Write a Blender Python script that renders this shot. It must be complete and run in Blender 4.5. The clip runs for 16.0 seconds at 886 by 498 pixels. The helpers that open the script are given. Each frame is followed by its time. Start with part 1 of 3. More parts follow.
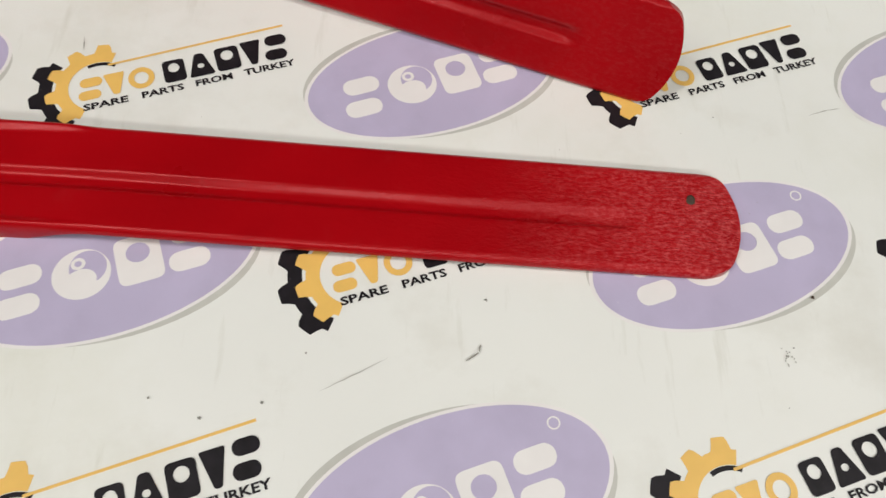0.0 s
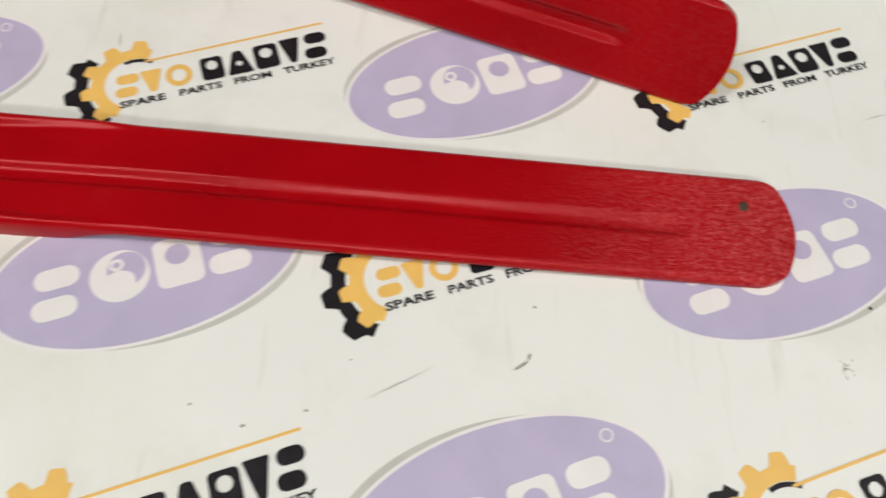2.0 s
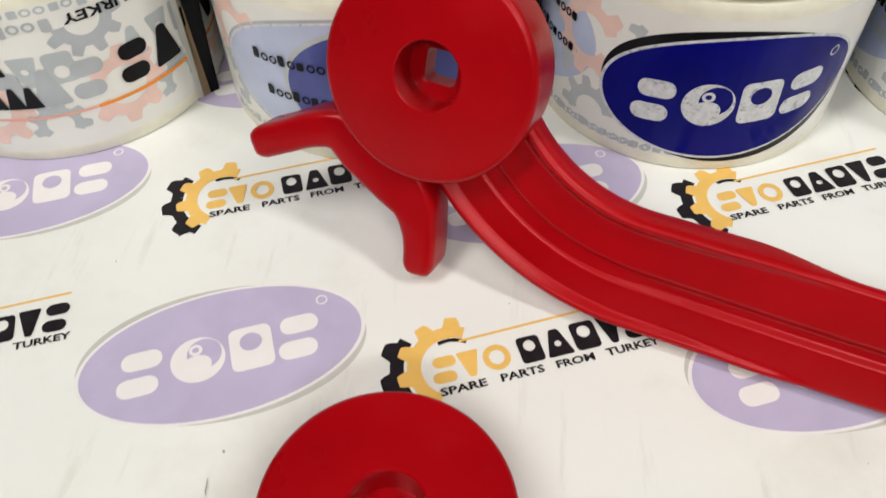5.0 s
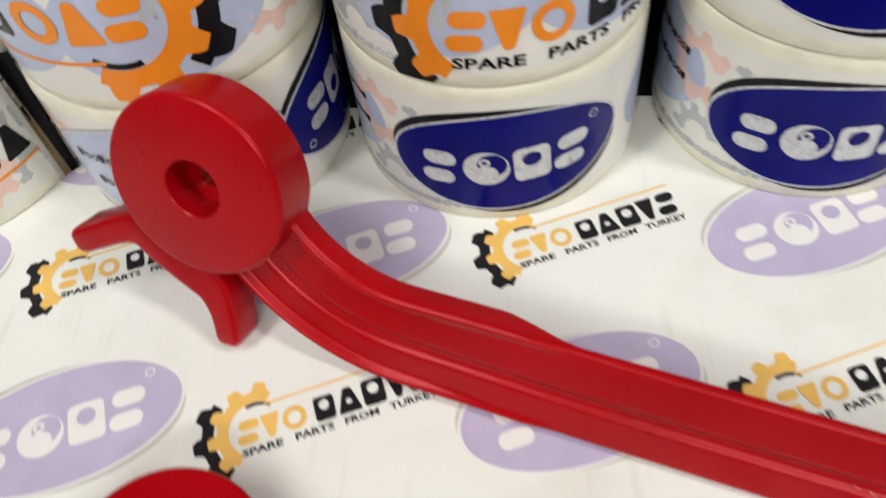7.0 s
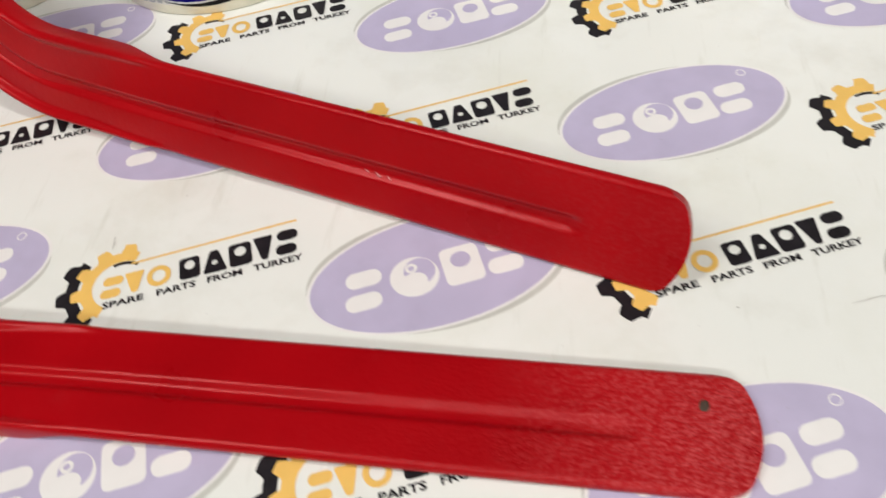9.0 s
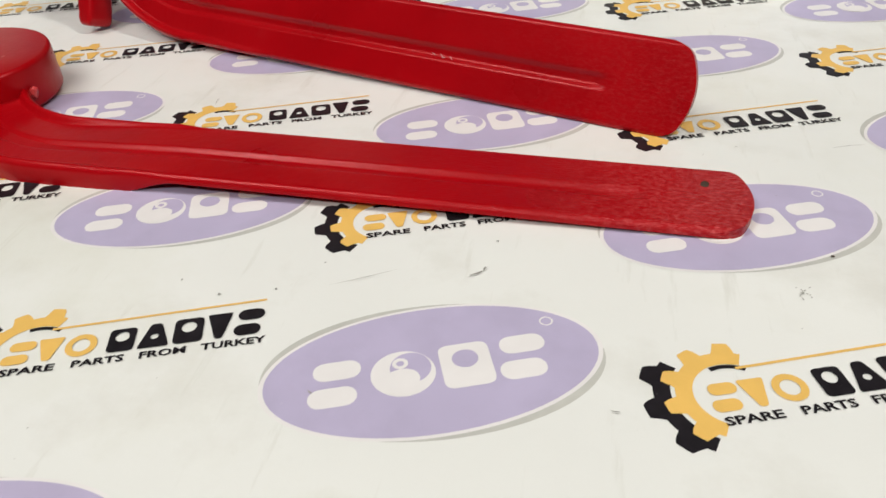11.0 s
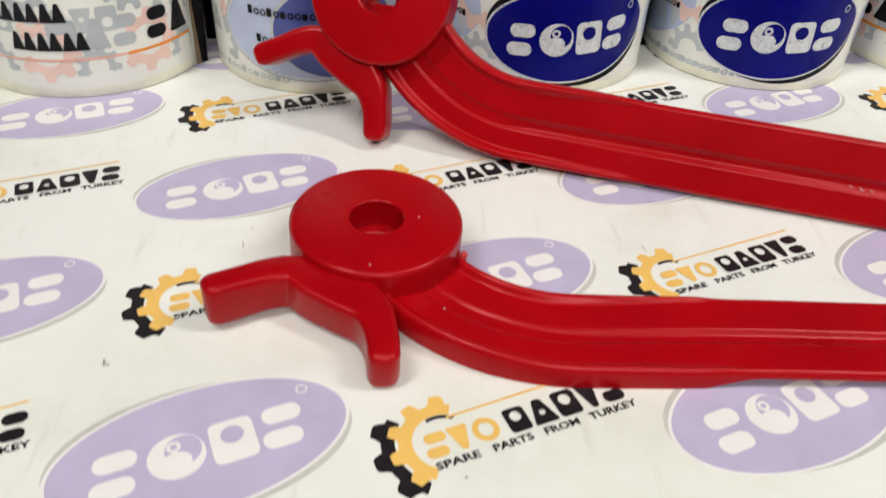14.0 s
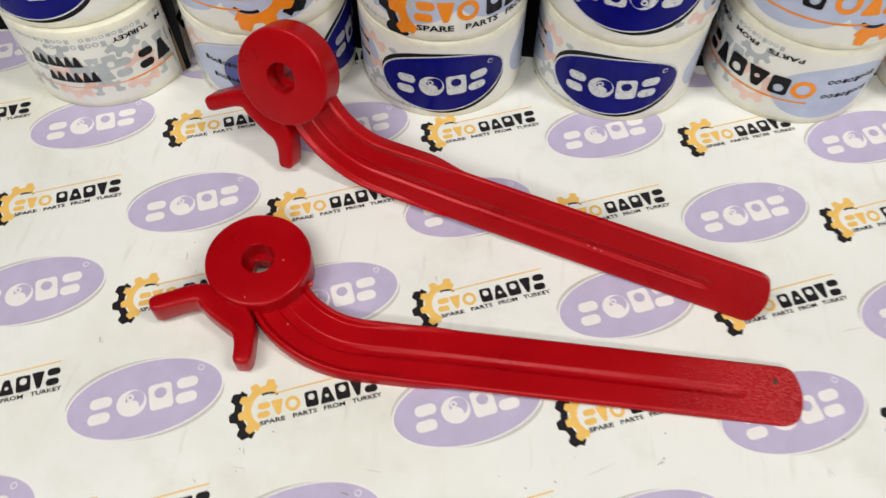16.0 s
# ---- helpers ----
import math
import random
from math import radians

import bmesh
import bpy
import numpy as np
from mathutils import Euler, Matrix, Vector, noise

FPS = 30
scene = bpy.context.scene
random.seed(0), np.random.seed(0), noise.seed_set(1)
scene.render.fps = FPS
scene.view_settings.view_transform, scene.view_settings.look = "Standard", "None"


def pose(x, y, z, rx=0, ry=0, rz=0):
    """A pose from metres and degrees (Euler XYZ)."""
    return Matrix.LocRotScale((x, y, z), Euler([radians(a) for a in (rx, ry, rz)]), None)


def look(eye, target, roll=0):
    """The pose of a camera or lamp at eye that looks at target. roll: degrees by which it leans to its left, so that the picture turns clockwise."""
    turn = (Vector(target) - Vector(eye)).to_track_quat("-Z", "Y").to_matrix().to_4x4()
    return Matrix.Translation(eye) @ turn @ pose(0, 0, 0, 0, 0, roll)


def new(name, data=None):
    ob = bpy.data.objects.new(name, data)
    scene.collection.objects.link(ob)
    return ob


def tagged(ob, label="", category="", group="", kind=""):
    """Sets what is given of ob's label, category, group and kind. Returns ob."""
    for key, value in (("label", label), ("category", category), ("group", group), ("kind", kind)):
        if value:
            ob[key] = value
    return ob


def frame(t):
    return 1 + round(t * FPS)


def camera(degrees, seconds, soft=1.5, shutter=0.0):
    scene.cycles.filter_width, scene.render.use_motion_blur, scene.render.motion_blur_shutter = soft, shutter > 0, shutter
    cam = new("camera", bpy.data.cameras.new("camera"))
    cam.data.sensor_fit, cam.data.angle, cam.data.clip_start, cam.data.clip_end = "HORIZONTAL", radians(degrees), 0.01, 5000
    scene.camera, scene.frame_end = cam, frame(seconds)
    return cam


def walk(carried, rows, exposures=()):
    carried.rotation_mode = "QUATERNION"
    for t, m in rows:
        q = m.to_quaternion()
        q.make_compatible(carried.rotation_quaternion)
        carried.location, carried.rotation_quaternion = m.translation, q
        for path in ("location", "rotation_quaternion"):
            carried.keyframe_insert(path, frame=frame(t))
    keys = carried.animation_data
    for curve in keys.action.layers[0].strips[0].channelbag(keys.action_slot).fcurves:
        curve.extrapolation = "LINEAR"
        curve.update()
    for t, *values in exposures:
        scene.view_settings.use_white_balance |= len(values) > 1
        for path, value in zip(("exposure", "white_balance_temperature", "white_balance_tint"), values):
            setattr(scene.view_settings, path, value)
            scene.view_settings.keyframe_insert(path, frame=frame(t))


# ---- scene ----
cam = camera(59.2, 16.0, shutter=0.4)
PATH = [
    (0, (0.002, 0.003, 0.22), (0.084, 0.937, -1.547), 6.0),
    (0.5, (0.005, 0.013, 0.212), (0.101, 0.924, -1.566), 6.7),
    (1, (0.009, 0.016, 0.213), (0.114, 0.915, -1.571), 6.8),
    (1.5, (0.011, 0.017, 0.211), (0.118, 0.917, -1.572), 6.6),
    (2, (-0.011, 0.007, 0.214), (0.061, 0.943, -1.552), 6.1),
    (2.5, (-0.062, -0.003, 0.222), (-0.053, 0.977, -1.521), 5.8),
    (3, (-0.119, -0.002, 0.223), (-0.168, 1.0, -1.507), 4.4),
    (3.5, (-0.171, 0.025, 0.227), (-0.247, 1.045, -1.492), 2.9),
    (4, (-0.199, 0.062, 0.222), (-0.315, 1.15, -1.452), 0.6),
    (4.5, (-0.208, 0.093, 0.217), (-0.326, 1.318, -1.359), -0.2),
    (4.7, (-0.209, 0.103, 0.213), (-0.327, 1.39, -1.313), -0.5),
    (6.8, (-0.145, 0.159, 0.265), (-0.277, 1.294, -1.376), -6.9),
    (7, (-0.122, 0.135, 0.264), (-0.301, 1.31, -1.345), -8.4),
    (7.5, (-0.072, 0.099, 0.263), (-0.358, 1.296, -1.314), -11.2),
    (8, (-0.024, 0.074, 0.24), (-0.317, 1.281, -1.327), -10.8),
    (8.5, (0.016, 0.056, 0.228), (-0.264, 1.24, -1.359), -10.4),
    (9, (0.049, 0.028, 0.22), (-0.231, 1.239, -1.346), -9.6),
    (9.2, (0.059, 0.014, 0.215), (-0.232, 1.258, -1.324), -9.2),
    (11.3, (0.051, -0.115, 0.145), (-0.307, 1.499, -0.981), -3.1),
    (11.5, (0.03, -0.116, 0.145), (-0.296, 1.508, -0.975), -2.6),
    (12, (-0.053, -0.117, 0.149), (-0.258, 1.539, -0.953), -0.6),
    (12.5, (-0.116, -0.116, 0.157), (-0.221, 1.543, -0.955), 0.9),
    (13, (-0.18, -0.107, 0.165), (-0.193, 1.543, -0.966), 2.3),
    (13.5, (-0.231, -0.082, 0.174), (-0.123, 1.537, -0.996), 3.5),
    (14, (-0.232, -0.058, 0.201), (-0.057, 1.513, -1.024), 3.4),
    (14.5, (-0.21, -0.033, 0.252), (-0.061, 1.452, -1.079), 1.7),
    (15, (-0.187, -0.031, 0.308), (-0.123, 1.318, -1.166), -0.3),
    (15.5, (-0.138, -0.053, 0.374), (-0.166, 1.175, -1.205), 0.0),
    (16, (-0.095, -0.072, 0.442), (-0.168, 1.035, -1.222), 0.4),
]
walk(cam, [(t, look(eye, target, roll)) for t, eye, target, roll in PATH],
     exposures=[(0, -0.14), (2.0, -0.08), (4.5, 0.09), (7.5, 0.10), (9.2, 0.03), (11.5, 0.00), (13.0, 0.06), (14.5, 0.14), (16, 0.03)])

# ---- world and lamps ----
world = bpy.data.worlds.new("room_world")
scene.world = world
world.use_nodes = True
world.node_tree.nodes["Background"].inputs[0].default_value = (1.0, 0.97, 0.92, 1)
world.node_tree.nodes["Background"].inputs[1].default_value = 0.02


def overhead_lamp(x, y, z, sx, sy, watts, colour):
    lamp = bpy.data.lights.new("tube_lamp", "AREA")
    lamp.shape, lamp.size, lamp.size_y = "RECTANGLE", sx, sy
    lamp.energy, lamp.color = watts, colour
    ob = new("tube_lamp", lamp)
    ob.matrix_world = look((x, y, z), (x * 0.3, 0.2, 0))
    return ob


overhead_lamp(-0.9, -0.35, 1.75, 0.25, 1.2, 20.4, (1.0, 0.97, 0.92))
overhead_lamp(1.0, -0.15, 1.75, 0.25, 1.2, 20.4, (1.0, 0.97, 0.92))
# unseen lamp added on the near side to brighten the fronts of the rolls
overhead_lamp(0.1, -1.7, 1.75, 1.2, 0.25, 26, (1.0, 0.97, 0.92))
scene.view_settings.exposure = 0.0

# ---- materials ----


def material(name, colour, rough=0.5, vary=0.06, scale=40.0, bump=0.0, bump_scale=400.0, spec=0.5, coat=0.0, sheen_rough=0.0):
    m = bpy.data.materials.new(name)
    m.use_nodes = True
    nt = m.node_tree
    b = nt.nodes["Principled BSDF"]
    co = nt.nodes.new("ShaderNodeTexCoord")
    n1 = nt.nodes.new("ShaderNodeTexNoise")
    n1.inputs["Scale"].default_value, n1.inputs["Detail"].default_value = scale, 6
    nt.links.new(co.outputs["Object"], n1.inputs["Vector"])
    ramp = nt.nodes.new("ShaderNodeValToRGB")
    lo = [max(0.0, c * (1 - vary)) for c in colour]
    hi = [min(1.0, c * (1 + vary)) for c in colour]
    ramp.color_ramp.elements[0].position, ramp.color_ramp.elements[1].position = 0.3, 0.7
    ramp.color_ramp.elements[0].color, ramp.color_ramp.elements[1].color = (*lo, 1), (*hi, 1)
    nt.links.new(n1.outputs["Fac"], ramp.inputs["Fac"])
    nt.links.new(ramp.outputs["Color"], b.inputs["Base Color"])
    b.inputs["Roughness"].default_value = rough
    b.inputs["Specular IOR Level"].default_value = spec
    b.inputs["Coat Weight"].default_value = coat
    b.inputs["Coat Roughness"].default_value = 0.15
    if sheen_rough:
        mr = nt.nodes.new("ShaderNodeMapRange")
        mr.inputs["To Min"].default_value, mr.inputs["To Max"].default_value = rough - sheen_rough, rough + sheen_rough
        nt.links.new(n1.outputs["Fac"], mr.inputs["Value"])
        nt.links.new(mr.outputs["Result"], b.inputs["Roughness"])
    if bump:
        n2 = nt.nodes.new("ShaderNodeTexNoise")
        n2.inputs["Scale"].default_value, n2.inputs["Detail"].default_value = bump_scale, 4
        nt.links.new(co.outputs["Object"], n2.inputs["Vector"])
        bp = nt.nodes.new("ShaderNodeBump")
        bp.inputs["Strength"].default_value, bp.inputs["Distance"].default_value = bump, 0.0006
        nt.links.new(n2.outputs["Fac"], bp.inputs["Height"])
        nt.links.new(bp.outputs["Normal"], b.inputs["Normal"])
    return m


def scuffed_copy(name, colour, worn, x0, x1, grit):
    """Red plastic whose end, past x0 along the bar, is rubbed rough and pale in patches."""
    m = material(name, colour, 0.29, 0.12, 22, 0.22, 300, 0.45, sheen_rough=0.06)
    m.node_tree.nodes["Principled BSDF"].inputs["Specular Tint"].default_value = (1.0, 0.36, 0.38, 1)
    nt = m.node_tree
    b = nt.nodes["Principled BSDF"]
    co = nt.nodes.new("ShaderNodeTexCoord")
    sep = nt.nodes.new("ShaderNodeSeparateXYZ")
    nt.links.new(co.outputs["Object"], sep.inputs[0])
    along = nt.nodes.new("ShaderNodeMapRange")
    along.inputs["From Min"].default_value, along.inputs["From Max"].default_value = x0, x1
    nt.links.new(sep.outputs["X"], along.inputs["Value"])
    n = nt.nodes.new("ShaderNodeTexNoise")
    n.inputs["Scale"].default_value, n.inputs["Detail"].default_value, n.inputs["Roughness"].default_value = 1000, 6, 0.75
    stretch = nt.nodes.new("ShaderNodeMapping")
    stretch.inputs["Scale"].default_value = (0.5, 1.0, 1.0)
    nt.links.new(co.outputs["Object"], stretch.inputs["Vector"])
    nt.links.new(stretch.outputs["Vector"], n.inputs["Vector"])
    patch = nt.nodes.new("ShaderNodeMapRange")
    patch.inputs["From Min"].default_value, patch.inputs["From Max"].default_value = 0.46, 0.72
    nt.links.new(n.outputs["Fac"], patch.inputs["Value"])
    mul = nt.nodes.new("ShaderNodeMath")
    mul.operation = "MULTIPLY"
    nt.links.new(along.outputs["Result"], mul.inputs[0])
    nt.links.new(patch.outputs["Result"], mul.inputs[1])
    mix = nt.nodes.new("ShaderNodeMix")
    mix.data_type = "RGBA"
    old = b.inputs["Base Color"].links[0].from_socket
    nt.links.new(mul.outputs[0], mix.inputs["Factor"])
    nt.links.new(old, mix.inputs["A"])
    mix.inputs["B"].default_value = (*worn, 1)
    nt.links.new(mix.outputs["Result"], b.inputs["Base Color"])
    grain = nt.nodes.new("ShaderNodeTexNoise")
    grain.inputs["Scale"].default_value, grain.inputs["Detail"].default_value, grain.inputs["Roughness"].default_value = 900, 3, 0.7
    nt.links.new(stretch.outputs["Vector"], grain.inputs["Vector"])
    rough_end = nt.nodes.new("ShaderNodeBump")
    rough_end.inputs["Distance"].default_value = 0.0007
    strength = nt.nodes.new("ShaderNodeMapRange")
    strength.inputs["From Min"].default_value, strength.inputs["From Max"].default_value = x0 - 0.06, x1
    strength.inputs["To Min"].default_value, strength.inputs["To Max"].default_value = 0.04, grit
    nt.links.new(sep.outputs["X"], strength.inputs["Value"])
    nt.links.new(strength.outputs["Result"], rough_end.inputs["Strength"])
    nt.links.new(grain.outputs["Fac"], rough_end.inputs["Height"])
    nt.links.new(b.inputs["Normal"].links[0].from_socket, rough_end.inputs["Normal"])
    nt.links.new(rough_end.outputs["Normal"], b.inputs["Normal"])
    return m


WHITE_MAT = material("mat_vinyl", (0.785, 0.795, 0.762), 0.42, 0.035, 9, 0.05, 900, 0.4)
LILAC = material("lilac_ink", (0.475, 0.428, 0.595), 0.42, 0.07, 60, 0.05, 900, 0.4)
PRINT_WHITE = material("white_ink", (0.79, 0.77, 0.76), 0.42, 0.03, 60, 0.05, 900, 0.4)
GREY_INK = material("grey_ink", (0.52, 0.52, 0.48), 0.42, 0.08, 80, 0.05, 900, 0.4)
GOLD = material("gold_ink", (0.80, 0.50, 0.13), 0.42, 0.06, 80, 0.05, 900, 0.4)
BLACK_INK = material("black_ink", (0.014, 0.012, 0.015), 0.42, 0.3, 200, 0.05, 900, 0.2)
RED = material("red_plastic", (0.335, 0.0008, 0.0038), 0.29, 0.12, 22, 0.16, 260, 0.45, sheen_rough=0.06)
RED.node_tree.nodes["Principled BSDF"].inputs["Specular Tint"].default_value = (1.0, 0.36, 0.38, 1)
RED_SCUFFED = scuffed_copy("red_plastic_scuffed", (0.335, 0.0008, 0.0038), (0.60, 0.10, 0.10), 0.262, 0.330, 0.8)
RED_RUBBED = scuffed_copy("red_plastic_rubbed", (0.335, 0.0008, 0.0038), (0.34, 0.020, 0.022), 0.22, 0.36, 0.15)
TAPE = material("cream_tape_film", (0.76, 0.762, 0.715), 0.25, 0.05, 30, 0.06, 120, 0.35, 0.0)
TAPE_SIDE = material("tape_side", (0.75, 0.735, 0.61), 0.35, 0.08, 90, 0.1, 600, 0.4)
CARD = material("cardboard_core", (0.38, 0.27, 0.16), 0.8, 0.1, 60, 0.1, 300, 0.3)
BLUE_INK = material("blue_film_ink", (0.003, 0.004, 0.155), 0.2, 0.15, 60, 0.05, 150, 0.12, 0.0)
ORANGE_INK = material("orange_film_ink", (0.83, 0.26, 0.02), 0.2, 0.06, 60, 0.05, 150, 0.3, 0.0)
FILM_BLACK = material("black_film_ink", (0.008, 0.008, 0.010), 0.2, 0.2, 60, 0.05, 150, 0.15, 0.0)
FILM_WHITE = material("silver_film_ink", (0.62, 0.64, 0.66), 0.22, 0.14, 350, 0.05, 150, 0.3, 0.0)
PALE_BLUE = material("pale_blue_film", (0.46, 0.52, 0.68), 0.22, 0.08, 60, 0.05, 150, 0.3, 0.0)
DULL_BLUE = material("dull_blue_film", (0.075, 0.095, 0.30), 0.22, 0.1, 60, 0.05, 150, 0.3, 0.0)
PALE_GREY = material("pale_grey_film", (0.42, 0.45, 0.47), 0.22, 0.1, 60, 0.05, 150, 0.3, 0.0)
PALE_SALMON = material("pale_salmon_film", (0.78, 0.56, 0.49), 0.25, 0.1, 60, 0.05, 150, 0.3, 0.0)
FAINT_GREY = material("faint_grey_film", (0.46, 0.50, 0.51), 0.25, 0.1, 60, 0.05, 150, 0.3, 0.0)
SALMON = material("salmon_film", (0.80, 0.42, 0.34), 0.22, 0.08, 60, 0.05, 150, 0.3, 0.0)
RED_FLASH = material("red_flash", (0.62, 0.06, 0.06), 0.35, 0.2, 300, 0.2, 500, 0.4)
PALE_NICK = material("pale_nick", (0.60, 0.28, 0.27), 0.5, 0.2, 400)
ROOM_PAINT = material("room_paint", (0.20, 0.195, 0.185), 0.8, 0.04, 3)
BLACK_BACKING = material("dark_panel", (0.008, 0.008, 0.009), 0.9, 0.2, 20, spec=0.1)
GRIME = material("grime", (0.27, 0.26, 0.23), 0.7, 0.3, 300)
BROWN = material("brown_chip", (0.050, 0.028, 0.016), 0.7, 0.3, 300)



def stain(m, tint, scale, lo, hi, amount, squeeze=(1, 1, 1)):
    """Lay patches of another tint over a material, where a noise rises above lo."""
    nt = m.node_tree
    b = nt.nodes["Principled BSDF"]
    co = nt.nodes.new("ShaderNodeTexCoord")
    n = nt.nodes.new("ShaderNodeTexNoise")
    n.inputs["Scale"].default_value, n.inputs["Detail"].default_value, n.inputs["Roughness"].default_value = scale, 8, 0.62
    mapping = nt.nodes.new("ShaderNodeMapping")
    mapping.inputs["Scale"].default_value = squeeze
    nt.links.new(co.outputs["Object"], mapping.inputs["Vector"])
    nt.links.new(mapping.outputs["Vector"], n.inputs["Vector"])
    mr = nt.nodes.new("ShaderNodeMapRange")
    mr.inputs["From Min"].default_value, mr.inputs["From Max"].default_value, mr.inputs["To Max"].default_value = lo, hi, amount
    nt.links.new(n.outputs["Fac"], mr.inputs["Value"])
    mix = nt.nodes.new("ShaderNodeMix")
    mix.data_type = "RGBA"
    old = b.inputs["Base Color"].links[0].from_socket
    nt.links.new(mr.outputs["Result"], mix.inputs["Factor"])
    nt.links.new(old, mix.inputs["A"])
    mix.inputs["B"].default_value = (*tint, 1)
    nt.links.new(mix.outputs["Result"], b.inputs["Base Color"])


stain(WHITE_MAT, (0.55, 0.53, 0.46), 16, 0.52, 0.78, 0.5)
stain(WHITE_MAT, (0.40, 0.38, 0.33), 120, 0.70, 0.80, 0.45)
stain(WHITE_MAT, (0.52, 0.51, 0.44), 130, 0.60, 0.76, 0.42, (1, 0.12, 1))
stain(WHITE_MAT, (0.62, 0.62, 0.50), 5, 0.50, 0.70, 0.5)
stain(LILAC, (0.70, 0.66, 0.74), 700, 0.66, 0.76, 0.5)
stain(LILAC, (0.40, 0.36, 0.50), 30, 0.55, 0.8, 0.5)
stain(BLACK_INK, (0.16, 0.15, 0.15), 500, 0.66, 0.74, 0.6)
stain(GOLD, (0.80, 0.66, 0.40), 400, 0.64, 0.78, 0.5)
stain(FILM_WHITE, (0.20, 0.21, 0.26), 420, 0.54, 0.66, 0.75)
stain(BLUE_INK, (0.30, 0.32, 0.42), 260, 0.72, 0.78, 0.6)
stain(RED, (0.37, 0.010, 0.014), 28, 0.52, 0.85, 0.4)
stain(RED, (0.50, 0.12, 0.12), 500, 0.76, 0.80, 0.45)
stain(RED, (0.40, 0.030, 0.034), 140, 0.62, 0.85, 0.25)
stain(RED_SCUFFED, (0.40, 0.018, 0.022), 45, 0.60, 0.85, 0.5)
stain(RED_SCUFFED, (0.50, 0.10, 0.10), 700, 0.72, 0.80, 0.5, (0.25, 1, 1))
stain(RED_RUBBED, (0.40, 0.018, 0.022), 45, 0.60, 0.85, 0.5)
stain(RED_RUBBED, (0.50, 0.08, 0.08), 700, 0.70, 0.80, 0.5, (0.12, 1, 1))

# ---- helpers for meshes ----


def part(name, bm, mats, parent=None, label="", smooth=None):
    me = bpy.data.meshes.new(name)
    bm.to_mesh(me)
    bm.free()
    for m in mats if isinstance(mats, (list, tuple)) else [mats]:
        me.materials.append(m)
    if smooth is not None:
        me.polygons.foreach_set("use_smooth", [True] * len(me.polygons))
        me.set_sharp_from_angle(angle=radians(smooth))
    ob = new(name, me)
    ob.parent = parent
    if label:
        tagged(ob, label)
    return ob


def box(bm, x0, y0, z0, x1, y1, z1):
    m = Matrix.Translation(((x0 + x1) / 2, (y0 + y1) / 2, (z0 + z1) / 2)) @ Matrix.Diagonal((x1 - x0, y1 - y0, z1 - z0, 1))
    return bmesh.ops.create_cube(bm, size=1, matrix=m)["verts"]


def lathe(bm, profile, n=96):
    """Turn a closed profile of (radius, height) round z; a negative radius is half the side of a rounded square."""
    rings = []
    for k in range(n):
        a = 2 * math.pi * k / n
        c, s = math.cos(a), math.sin(a)
        square = (abs(c) ** 7 + abs(s) ** 7) ** (-1 / 7)
        rings.append([bm.verts.new(((r if r > 0 else -r * square) * c, (r if r > 0 else -r * square) * s, z)) for r, z in profile])
    m = len(profile)
    for k in range(n):
        p, q = rings[k], rings[(k + 1) % n]
        for i in range(m):
            j = (i + 1) % m
            bm.faces.new((p[i], q[i], q[j], p[j]))


def smoothstep(a, b, x):
    t = min(1.0, max(0.0, (x - a) / (b - a)))
    return t * t * (3 - 2 * t)


